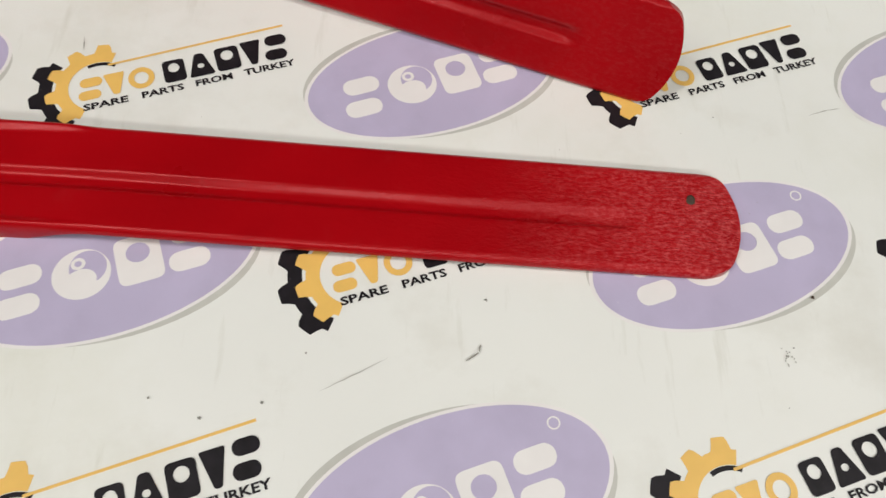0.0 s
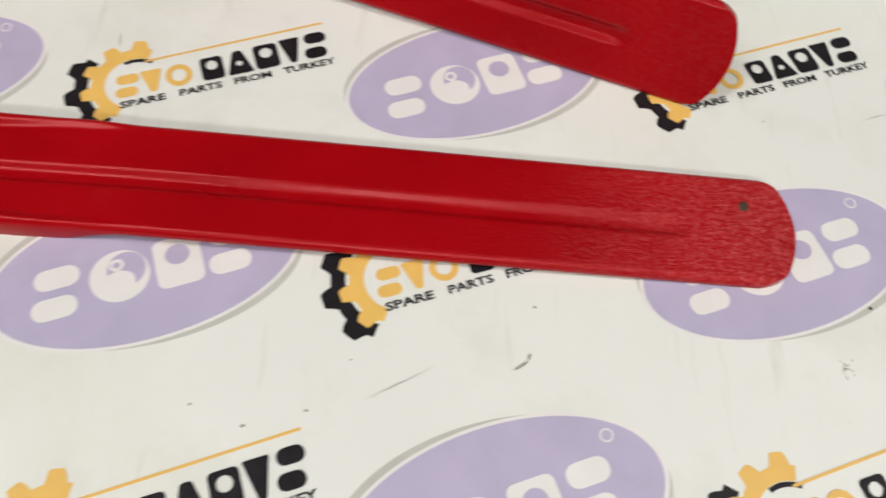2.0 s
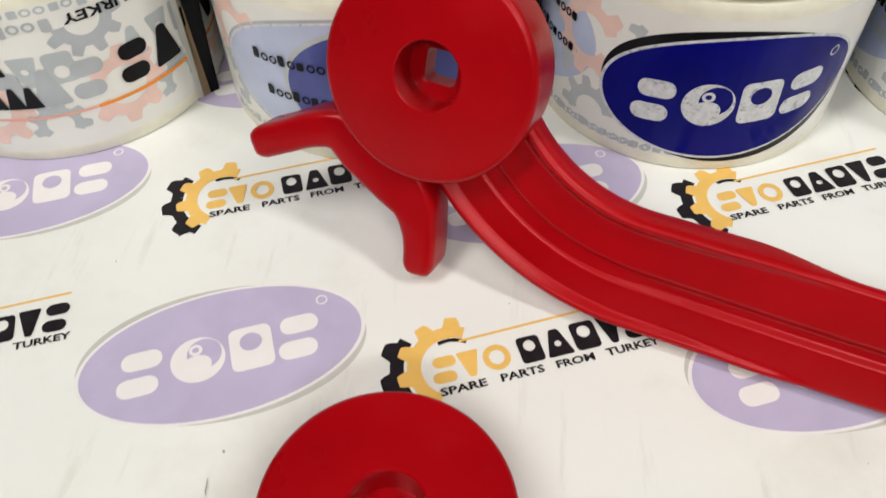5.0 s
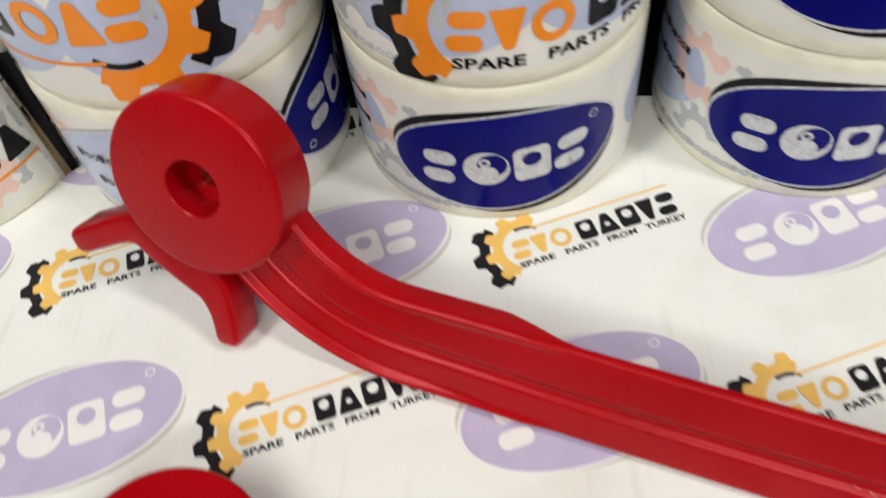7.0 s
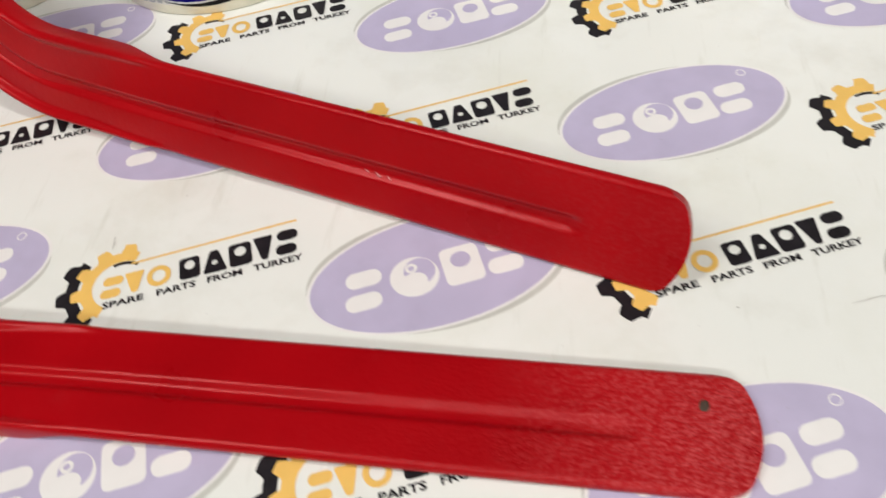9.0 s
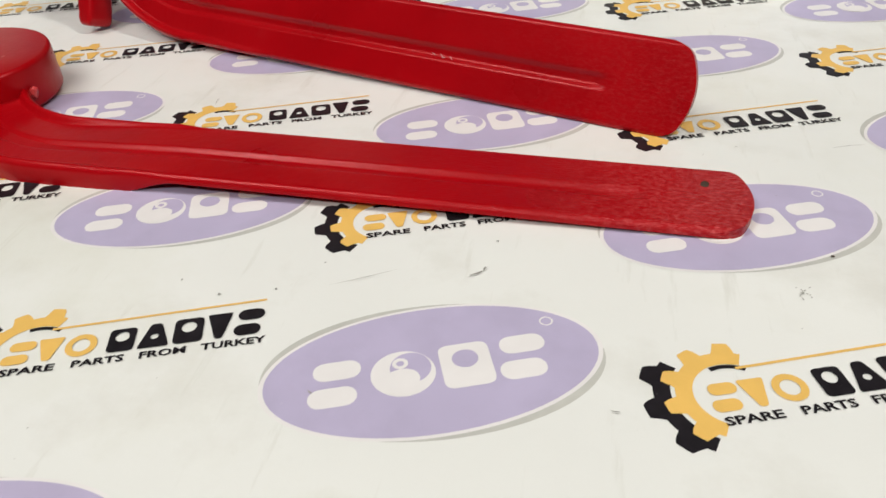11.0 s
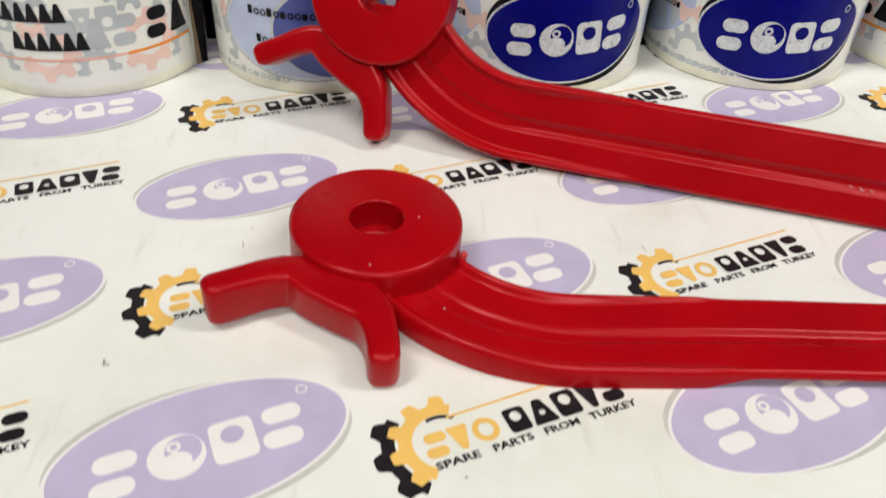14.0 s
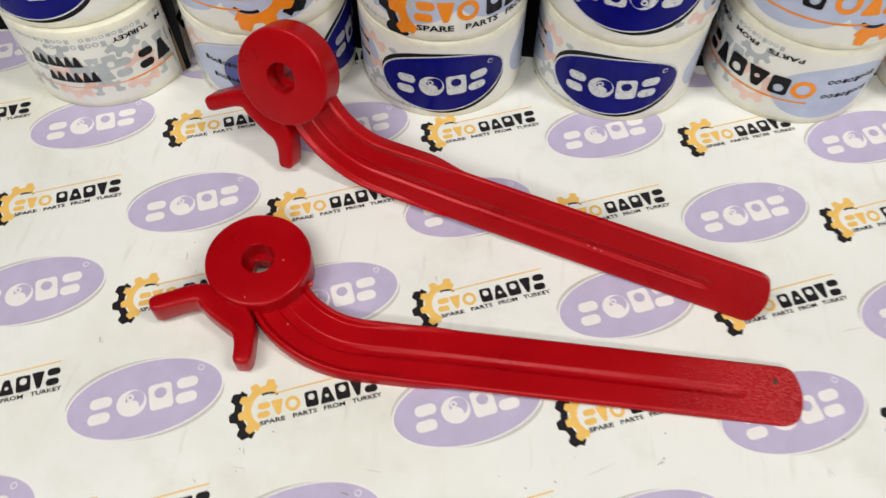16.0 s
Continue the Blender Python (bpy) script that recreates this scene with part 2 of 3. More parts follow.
class Art:
    """Flat printed shapes, layer over layer, that can be wrapped round a roll."""

    STEP = 0.00008

    def __init__(self):
        self.bm, self.mats = bmesh.new(), []

    def slot(self, mat):
        if mat not in self.mats:
            self.mats.append(mat)
        return self.mats.index(mat)

    def poly(self, pts, mat, layer=0):
        f = self.bm.faces.new([self.bm.verts.new((x, y, layer * self.STEP)) for x, y in pts])
        f.material_index = self.slot(mat)
        if f.normal.z < 0 or sum(a[0] * b[1] - b[0] * a[1] for a, b in zip(pts, pts[1:] + pts[:1])) < 0:
            f.normal_flip()

    def band(self, outer, inner, mat, layer=0, closed=True):
        n = len(outer)
        o = [self.bm.verts.new((x, y, layer * self.STEP)) for x, y in outer]
        i = [self.bm.verts.new((x, y, layer * self.STEP)) for x, y in inner]
        for k in range(n if closed else n - 1):
            f = self.bm.faces.new((o[k], o[(k + 1) % n], i[(k + 1) % n], i[k]))
            f.material_index = self.slot(mat)

    @staticmethod
    def oval(cx, cy, a, b, turn=0.0, n=64):
        c, s = math.cos(radians(turn)), math.sin(radians(turn))
        out = []
        for k in range(n):
            t = 2 * math.pi * k / n
            x, y = a * math.cos(t), b * math.sin(t)
            out.append((cx + x * c - y * s, cy + x * s + y * c))
        return out

    @staticmethod
    def rounded(x0, y0, x1, y1, r):
        out = []
        for cx, cy, a0 in ((x1 - r, y1 - r, 0), (x0 + r, y1 - r, 90), (x0 + r, y0 + r, 180), (x1 - r, y0 + r, 270)):
            for k in range(5):
                a = radians(a0 + 22.5 * k)
                out.append((cx + r * math.cos(a), cy + r * math.sin(a)))
        return out

    def glyph(self, kind, x0, y0, x1, y1, mat, layer):
        """A plain shape of a letter's size: a block, a block with a hole, a wedge or a ring."""
        w, h = x1 - x0, y1 - y0
        if kind == "block":
            for dx, lo, hi in ((-0.05, 0.0, 0.42), (0.08, 0.58, 1.0)):
                a, b = x0 + w * dx, x1 + w * (dx - 0.03)
                c, d = y0 + h * lo, y0 + h * hi
                self.poly(self.rounded(a, c, b, d, h * 0.2), mat, layer)
            return
        elif kind == "holed":
            shape, hole = [(x0, y0), (x1, y0), (x1, y1), (x0, y1)], 0.26
        elif kind == "spread":
            shape, hole = [(x0, y0), (x1, y0), (x1 - w * 0.33, y1), (x0 + w * 0.33, y1)], 0.13
        elif kind == "wedge":
            shape, hole = [(x0 + w * 0.36, y0), (x1 - w * 0.36, y0), (x1, y1), (x0, y1)], 0
        else:
            cx, cy = (x0 + x1) / 2, (y0 + y1) / 2
            self.band(self.oval(cx, cy, w / 2, h / 2, 0, 32), self.oval(cx, cy, w * 0.28, h * 0.28, 0, 32), mat, layer)
            return
        outer, r = [], w * (0.22 if kind == "holed" else 0.12)
        for i, p in enumerate(shape):
            p, a, b = Vector(p), Vector(shape[i - 1]), Vector(shape[(i + 1) % 4])
            p0, p1 = p + (a - p).normalized() * r, p + (b - p).normalized() * r
            for k in range(8):
                t = k / 7
                outer.append(tuple((1 - t) ** 2 * p0 + 2 * t * (1 - t) * p + t * t * p1))
        if not hole:
            self.poly(outer, mat, layer)
            return
        cx, cy = (x0 + x1) / 2, y0 + h * (0.64 if kind == "holed" else 0.45)
        inner = self.oval(cx, cy, w * hole, h * hole * 0.8, 0, 32)
        first = min(range(32), key=lambda i: (Vector(inner[i]) - Vector(outer[0])).length)
        self.band(outer, inner[first:] + inner[:first], mat, layer)

    def words(self, text, x, y, width, height, mat, layer):
        cu = bpy.data.curves.new("words", "FONT")
        cu.body, cu.size, cu.resolution_u, cu.offset = text, 1.0, 2, 0.028
        ob = bpy.data.objects.new("words", cu)
        me = ob.to_mesh()
        xs = [v.co.x for v in me.vertices]
        ys = [v.co.y for v in me.vertices]
        sx, sy = width / (max(xs) - min(xs)), height / (max(ys) - min(ys))
        before = len(self.bm.faces)
        vs = [self.bm.verts.new((x + (v.co.x - min(xs)) * sx, y + (v.co.y - min(ys)) * sy, layer * self.STEP)) for v in me.vertices]
        k = self.slot(mat)
        for p in me.polygons:
            try:
                f = self.bm.faces.new([vs[i] for i in p.vertices])
                f.material_index = k
                f.normal_update()
                if f.normal.z < 0:
                    f.normal_flip()
            except ValueError:
                pass
        ob.to_mesh_clear()
        bpy.data.objects.remove(ob)
        bpy.data.curves.remove(cu)

    def gear(self, cx, cy, r0, r1, r2, a0, a1, teeth, mat, layer):
        """Part of a toothed ring, from angle a0 to a1."""
        n = 12 * teeth
        outer, inner = [], []
        for k in range(n + 1):
            a = radians(a0 + (a1 - a0) * k / n)
            ph = (k % 12) / 12
            r = r1 + (r2 - r1) * smoothstep(0.18, 0.3, ph) * (1 - smoothstep(0.68, 0.8, ph))
            outer.append((cx + r * math.cos(a), cy + r * math.sin(a)))
            inner.append((cx + r0 * math.cos(a), cy + r0 * math.sin(a)))
        self.band(outer, inner, mat, layer, closed=False)

    def wrap(self, radius, flip=False):
        """Bend the sheet round a roll: x becomes the way round it, y its height."""
        bm = self.bm
        bmesh.ops.triangulate(bm, faces=bm.faces[:])
        xs = [v.co.x for v in bm.verts]
        for y, up in ((0.0356, 1), (-0.0356, -1)):
            bmesh.ops.bisect_plane(bm, geom=bm.verts[:] + bm.edges[:] + bm.faces[:], plane_co=(0, y, 0), plane_no=(0, up, 0), clear_outer=True)
        x = math.floor(min(xs) / 0.005) * 0.005
        while x < max(xs):
            bmesh.ops.bisect_plane(bm, geom=bm.verts[:] + bm.edges[:] + bm.faces[:], plane_co=(x, 0, 0), plane_no=(1, 0, 0))
            x += 0.005
        for v in bm.verts:
            px, py = (-v.co.x, -v.co.y) if flip else (v.co.x, v.co.y)
            r = radius + v.co.z + 0.00015
            v.co = (r * math.sin(px / radius), -r * math.cos(px / radius), py)
        return self


def oval_logo(art, k, ink, ground, shadow, white, turn=0.0, cx=0.0, cy=0.0, thin=1.0):
    """The oval emblem: tilted oval with a shadow rim and plain blocks where its lettering stands."""
    tilt, fat = (4.5, 0.0259) if k == 1.0 else (6.5, 0.0268)
    art.poly(Art.oval(cx, cy, 0.0470 * k, fat * k * thin, turn - tilt), shadow, 1)
    art.poly(Art.oval(cx, cy, 0.0471 * k, 0.0250 * k * thin, turn), white, 2)
    art.poly(Art.oval(cx, cy, 0.0458 * k, 0.0240 * k * thin, turn), ground, 3)
    c, s = math.cos(radians(turn)), math.sin(radians(turn))
    sub = Art()
    sub.mats = art.mats
    y0, y1 = -0.0097 * k * thin, 0.0070 * k * thin
    sub.glyph("block", -0.0335 * k, y0, -0.0200 * k, y1, white, 4)
    ex, ey = -0.0083 * k, -0.0012 * k
    sub.poly(Art.oval(ex, ey, 0.0088 * k, 0.0086 * k * thin), white, 4)
    sub.poly(Art.oval(ex + 0.0022 * k, ey + 0.0017 * k, 0.0056 * k, 0.0058 * k * thin), ground, 5)
    sub.poly(Art.oval(ex - 0.0012 * k, ey - 0.0030 * k, 0.0056 * k, 0.0044 * k * thin, 20), white, 6)
    sub.band(Art.oval(ex - 0.0004 * k, ey + 0.0036 * k, 0.0022 * k, 0.0021 * k, 0, 24), Art.oval(ex - 0.0004 * k, ey + 0.0036 * k, 0.0011 * k, 0.0010 * k, 0, 24), white, 7)
    sub.glyph("holed", 0.0020 * k, y0, 0.0160 * k, y1, white, 4)
    sub.glyph("block", 0.0180 * k, y0, 0.0312 * k, y1, white, 4)
    sub.band(Art.oval(0.0345 * k, 0.0112 * k, 0.0020 * k, 0.0020 * k, 0, 20), Art.oval(0.0345 * k, 0.0112 * k, 0.0015 * k, 0.0015 * k, 0, 20), white, 4)
    for v in sub.bm.verts:
        v.co.x, v.co.y = cx + v.co.x * c - v.co.y * s, cy + v.co.x * s + v.co.y * c
    join(art, sub)


def join(art, sub):
    me = bpy.data.meshes.new("sheet")
    sub.bm.to_mesh(me)
    sub.bm.free()
    art.bm.from_mesh(me)
    bpy.data.meshes.remove(me)


def gear_logo(art, k, gold, black, turn=0.0, cx=0.0, cy=0.0, tagline=True):
    """The gear emblem with plain blocks for its name, and the line of small capitals under it."""
    sub = Art()
    sub.mats = art.mats
    gx, gy = 0.0068 * k, 0.0098 * k
    sub.gear(gx, gy, 0.0108 * k, 0.0152 * k, 0.0188 * k, 62, 236, 5, gold, 2)
    sub.gear(gx, gy, 0.0163 * k, 0.0208 * k, 0.0242 * k, 134, 232, 3, black, 1)
    sub.gear(gx, gy, 0.0092 * k, 0.0106 * k, 0.0106 * k, 52, 108, 1, black, 2)
    sub.poly([(0.0105 * k, 0.0189 * k), (0.0105 * k, 0.0180 * k), (0.0736 * k, 0.0193 * k), (0.0736 * k, 0.0202 * k)], gold, 3)
    x, widths = -0.0005 * k, (("block", 0.0086), ("wedge", 0.0082), ("ring", 0.0098))
    for kind, w in widths:
        sub.glyph(kind, x, 0.0045 * k, x + w * k - 0.0008 * k, 0.0141 * k, gold, 4)
        x += w * k
    x = 0.0284 * k
    for i, (kind, w) in enumerate((("holed", 0.0086), ("spread", 0.0100), ("holed", 0.0094), ("wedge", 0.0084), ("block", 0.0090))):
        sub.glyph(kind, x, 0.0043 * k, x + w * k - 0.0009 * k, (0.0143 + 0.0004 * i) * k, black, 4)
        x += w * k
    if tagline:
        for word, a, b in (("SPARE", 0, 0.0151), ("PARTS", 0.0198, 0.0342), ("FROM", 0.0384, 0.0513), ("TURKEY", 0.0555, 0.0739)):
            sub.words(word, a * k, 0, (b - a) * k, 0.0029 * k, black, 4)
    c, s = math.cos(radians(turn)), math.sin(radians(turn))
    for v in sub.bm.verts:
        v.co.x, v.co.y = cx + v.co.x * c - v.co.y * s, cy + v.co.x * s + v.co.y * c
    join(art, sub)


# ---- room ----
bm = bmesh.new()
box(bm, -3.1, -3.0, -0.9, 3.1, 3.0, -0.8)
tagged(part("floor", bm, ROOM_PAINT), "plain grey room floor", "floor", kind="structure")
bm = bmesh.new()
box(bm, -3.1, -3.1, 1.95, 3.1, 3.1, 2.05)
tagged(part("ceiling", bm, ROOM_PAINT), "plain grey ceiling", "ceiling", kind="structure")
for name, b in (("wall_west", (-3.2, -3.1, -0.9, -3.1, 3.1, 2.05)), ("wall_east", (3.1, -3.1, -0.9, 3.2, 3.1, 2.05)),
                ("wall_south", (-3.1, -3.2, -0.9, 3.1, -3.1, 2.05)), ("wall_north", (-3.1, 3.0, -0.9, 3.1, 3.1, 2.05))):
    bm = bmesh.new()
    box(bm, *b)
    tagged(part(name, bm, ROOM_PAINT), "plain grey painted wall", "wall", kind="structure")
bm = bmesh.new()
box(bm, -1.2, -0.9, -0.8, 1.2, 0.75, -0.0021)
tagged(part("counter", bm, ROOM_PAINT), "plain counter under the printed mat", "counter", kind="structure")
# black boxes added behind and below, so the gaps between the rolls read black
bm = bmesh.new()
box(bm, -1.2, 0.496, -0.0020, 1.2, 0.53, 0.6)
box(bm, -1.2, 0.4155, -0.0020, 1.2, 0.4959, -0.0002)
tagged(part("back_panel", bm, BLACK_BACKING), "black backing added behind and under the tape rolls", "panel", kind="structure")

# ---- printed mat ----
bm = bmesh.new()
MAT_END = 0.4150
box(bm, -1.2, -0.9, -0.002, 1.2, MAT_END, 0.0)
mat = tagged(part("printed_mat", bm, WHITE_MAT), "white vinyl mat printed with lilac ovals and gear emblems", "mat", kind="structure")

A, V = Vector((0.1945, 0.0100)), Vector((-0.0075, 0.1482))
ROWS_AT = ((Vector((-0.1111, 0.1685)), Vector((0.0082, 0.1895))), (Vector((-0.2206, 0.2367)), Vector((-0.0986, 0.2592))))
sheet = Art()
gear_logo(sheet, 1.0, GOLD, BLACK_INK, 19.0)
gear_mesh = part("gear_print", sheet.bm, sheet.mats, mat)
sheet = Art()
oval_logo(sheet, 1.0, PRINT_WHITE, LILAC, GREY_INK, PRINT_WHITE, 20.0)
oval_mesh = part("oval_print", sheet.bm, sheet.mats, mat)
first = [gear_mesh, oval_mesh]
for j in range(-3, 3):
    for i in range(-4, 5):
        for gear_at, oval_at in ROWS_AT:
            for base, at in ((0, gear_at), (1, oval_at)):
                p = at + i * A + j * V
                if not (-0.62 < p.x < 0.62 and -0.25 < p.y < MAT_END + 0.02):
                    continue
                ob = first[base]
                if ob.get("laid"):
                    ob = new(ob.name.split(".")[0], ob.data)
                    ob.parent = mat
                ob["laid"] = True
                ob.location = (p.x, p.y, 0.0)
                if p.y > MAT_END - 0.07:
                    # the print is cut where the mat ends
                    cut = bmesh.new()
                    cut.from_mesh(ob.data)
                    bmesh.ops.bisect_plane(cut, geom=cut.verts[:] + cut.edges[:] + cut.faces[:], plane_co=(0, MAT_END - 0.0005 - p.y, 0), plane_no=(0, 1, 0), clear_outer=True)
                    ob.data = ob.data.copy()
                    cut.to_mesh(ob.data)
                    cut.free()
for ob in mat.children:
    if "laid" in ob:
        del ob["laid"]

# ---- dirt on the mat ----


def streak(bm, pts, width):
    """A thin raised smear along a line, pointed at both ends."""
    pts = [Vector((*p, 0.0)) for p in pts]
    fine = []
    for a, b in zip(pts, pts[1:]):
        n = max(2, int((b - a).length / 0.0012))
        for k in range(n):
            p = a.lerp(b, k / n)
            fine.append(p + Vector((random.uniform(-1, 1), random.uniform(-1, 1), 0)) * width * 0.35)
    fine.append(pts[-1])
    rows = []
    for i, p in enumerate(fine):
        d = (fine[min(i + 1, len(fine) - 1)] - fine[max(i - 1, 0)]).normalized()
        w = width * (0.15 + math.sin(math.pi * (i + 0.3) / len(fine))) * random.uniform(0.4, 1.0) / 2
        side = Vector((-d.y, d.x, 0)) * w
        rows.append([bm.verts.new(p + side + Vector((0, 0, 0.0008))), bm.verts.new(p - side + Vector((0, 0, 0.0008)))])
    for a, b in zip(rows, rows[1:]):
        bm.faces.new((a[0], a[1], b[1], b[0]))


def speck(bm, x, y, r):
    n = 9
    ring = [bm.verts.new((x + r * random.uniform(0.5, 1.1) * math.cos(2 * math.pi * k / n), y + r * random.uniform(0.5, 1.1) * math.sin(2 * math.pi * k / n), 0.0006)) for k in range(n)]
    top = bm.verts.new((x, y, 0.0006 + r * 0.5))
    for k in range(n):
        bm.faces.new((ring[k], ring[(k + 1) % n], top))


bm = bmesh.new()
streak(bm, [(0.0190, 0.0815), (0.0229, 0.0842)], 0.0008)
streak(bm, [(0.0231, 0.0846), (0.0237, 0.0866)], 0.0008)
streak(bm, [(-0.0040, 0.0820), (-0.0120, 0.0775), (-0.0232, 0.0715)], 0.00022)
streak(bm, [(-0.1602, 0.0531), (-0.1575, 0.0526), (-0.1550, 0.0519)], 0.0007)
streak(bm, [(-0.1178, 0.2015), (-0.1168, 0.1953)], 0.0003)
streak(bm, [(0.1439, 0.1773), (0.1500, 0.1797), (0.1567, 0.1812)], 0.0003)
streak(bm, [(-0.2446, 0.0546), (-0.2427, 0.0530)], 0.0006)
streak(bm, [(-0.3252, 0.1390), (-0.3245, 0.1352)], 0.0007)
streak(bm, [(-0.2867, 0.2055), (-0.2857, 0.2005)], 0.0006)
streak(bm, [(-0.2772, 0.1930), (-0.2770, 0.1900)], 0.0004)
streak(bm, [(-0.2200, 0.0750), (-0.2190, 0.0712)], 0.0006)
streak(bm, [(-0.0152, 0.0272), (-0.0138, 0.0262)], 0.0005)
streak(bm, [(0.0630, 0.0312), (0.0652, 0.0310)], 0.0006)
streak(bm, [(-0.2240, 0.0632), (-0.2170, 0.0628)], 0.0003)
streak(bm, [(-0.1470, 0.0672), (-0.1390, 0.0660)], 0.0003)
for x, y, r in ((0.0256, 0.1015, 0.0005), (-0.0393, 0.0679, 0.0005), (-0.0562, 0.0631, 0.0007), (-0.0714, 0.0687, 0.0005), (-0.0281, 0.0830, 0.0004), (0.1085, 0.1752, 0.0004),
                (-0.2693, 0.1957, 0.0006), (-0.2840, 0.2142, 0.0005), (-0.3233, 0.1363, 0.0006), (-0.2213, 0.0607, 0.0005), (-0.2221, 0.0738, 0.0006), (-0.2047, 0.0856, 0.0006)):
    speck(bm, x, y, r)
for k in range(90):
    speck(bm, random.uniform(-0.45, 0.35), random.uniform(-0.02, 0.34), random.choice((0.00015, 0.0002, 0.0002, 0.0003)))
for k in range(16):
    speck(bm, 0.1177 + random.gauss(0, 0.0016), 0.0855 + random.gauss(0, 0.0016), 0.0003)
tagged(part("scuff_marks", bm, GRIME, mat), "dark scuffs and specks of dirt", kind="stuff")
bm = bmesh.new()
speck(bm, 0.1295, 0.1053, 0.0007)
part("rust_speck", bm, BROWN, mat)

# ---- lever arms ----
HUB_R, HUB_H, HOLE_R = 0.0339, 0.0235, 0.0105
MID_Y, TURN_R, TURN_X = -0.0487, 0.0750, 0.0752
BAR_END = 0.3422


def lever_arm(m, label, bar_paint):
    arm = new("lever_arm")
    arm.matrix_world = m
    tagged(arm, label, "lever arm", "pair of lever arms")
    # hub with a stepped bore
    bm = bmesh.new()
    e, f = 0.0021, 0.0005
    prof = [(HOLE_R + f, HUB_H), (HUB_R - e, HUB_H)]
    prof += [(HUB_R - e + e * math.sin(radians(a)), HUB_H - e + e * math.cos(radians(a))) for a in (22, 45, 68, 90)]
    prof += [(HUB_R, 0.0018 + e), (HUB_R - e, 0.0018), (-0.0053, 0.0018), (-0.0053, 0.0106), (-0.0057, 0.0110), (HOLE_R, 0.0110), (HOLE_R, HUB_H - f)]
    lathe(bm, prof[::-1])
    bmesh.ops.recalc_face_normals(bm, faces=bm.faces[:])
    part("hub_disc", bm, RED, arm, smooth=40)
    # bar: a swept section with rims along the bend and a groove down the middle
    bm = bmesh.new()
    stations = []
    for k in range(27):
        a = radians(-55 + 55 * k / 26)
        stations.append((TURN_X + TURN_R * math.sin(a), MID_Y + TURN_R - TURN_R * math.cos(a), a, TURN_R * a))
    for k in range(1, 101):
        x = TURN_X + (BAR_END - TURN_X) * k / 100
        stations.append((x, MID_Y, 0.0, x - TURN_X))
    across = [-1 + 2 * i / 64 for i in range(65)]
    loops = []
    for x, y, a, s in stations:
        rim = 1 - smoothstep(0.030, 0.062, s)
        dip = 0.0030 * (1 - smoothstep(-0.030, 0.075, s))
        lip = 0.0024 + 0.0018 * (1 - smoothstep(0.010, 0.056, s))
        stand = 1 - smoothstep(0.044, 0.060, s)
        half = 0.0190 + 0.0006 * rim
        groove = 1 - smoothstep(0.2275, 0.2320, s)
        to_tip = (BAR_END - TURN_X) - s
        top, low = [], []
        for q in across:
            o = q * half
            edge = half - abs(o)
            level = 0.0143 - dip
            over = max(dip, 0.0012) * stand
            z = level + over * (1 - smoothstep(lip - 0.0016, lip + 0.0014, edge)) - 0.0016 * (1 - min(1.0, edge / 0.0021)) ** 2
            z -= rim * 0.0007 * (1 - min(1.0, edge / 0.0026)) ** 2
            b = abs(o + 0.0014) / 0.0040
            z -= groove * 0.0017 * (1 - smoothstep(0.25, 1.0, b))
            zl = 0.0104 - rim * 0.0074 * smoothstep(0.0050, 0.0036, edge) + 0.0008 * smoothstep(0.0012, 0.0, edge)
            back = 0.0
            if to_tip < 0.03:
                back = (0.0065 * q * q + 0.0058 * max(0.0, (abs(q) - 0.72) / 0.28) ** 3) * (1 - to_tip / 0.03)
            px, py = x - back, y
            nx, ny = -math.sin(a), math.cos(a)
            px, py = px + nx * o, py + ny * o
            top.append((px, py, z))
            low.append((px, py, zl))
        loops.append([bm.verts.new(p) for p in top + low[::-1]])
    n = len(loops[0])
    for p, q in zip(loops, loops[1:]):
        for i in range(n):
            bm.faces.new((p[i], q[i], q[(i + 1) % n], p[(i + 1) % n]))
    for lp in (loops[0], loops[-1]):
        for i in range(64):
            bm.faces.new((lp[i], lp[i + 1], lp[n - 2 - i], lp[n - 1 - i]))
    bmesh.ops.recalc_face_normals(bm, faces=bm.faces[:])
    part("bar", bm, bar_paint, arm, smooth=50)
    # fork: a bent two-pronged stop beside the hub
    bm = bmesh.new()
    knots = [(-0.0560, -0.0378, 0.0056), (-0.0470, -0.0332, 0.0056), (-0.0385, -0.0288, 0.0060), (-0.0300, -0.0268, 0.0070), (-0.0200, -0.0308, 0.0096), (-0.0080, -0.0380, 0.0098),
             (-0.0004, -0.0450, 0.0080), (0.0028, -0.0530, 0.0063), (0.0042, -0.0600, 0.0058), (0.0047, -0.0660, 0.0056)]
    line = []
    for i in range(len(knots) - 1):
        p = [Vector(knots[max(0, min(len(knots) - 1, i + d))]) for d in (-1, 0, 1, 2)]
        for k in range(5):
            t = k / 5
            line.append(0.5 * (2 * p[1] + (p[2] - p[0]) * t + (2 * p[0] - 5 * p[1] + 4 * p[2] - p[3]) * t * t + (3 * p[1] - p[0] - 3 * p[2] + p[3]) * t ** 3))
    line.append(Vector(knots[-1]))
    left, right = [], []
    for i, c in enumerate(line):
        d = line[min(i + 1, len(line) - 1)] - line[max(i - 1, 0)]
        d = Vector((d.x, d.y)).normalized()
        nn = Vector((-d.y, d.x))
        left.append(Vector((c.x, c.y)) + nn * c.z)
        right.append(Vector((c.x, c.y)) - nn * c.z)

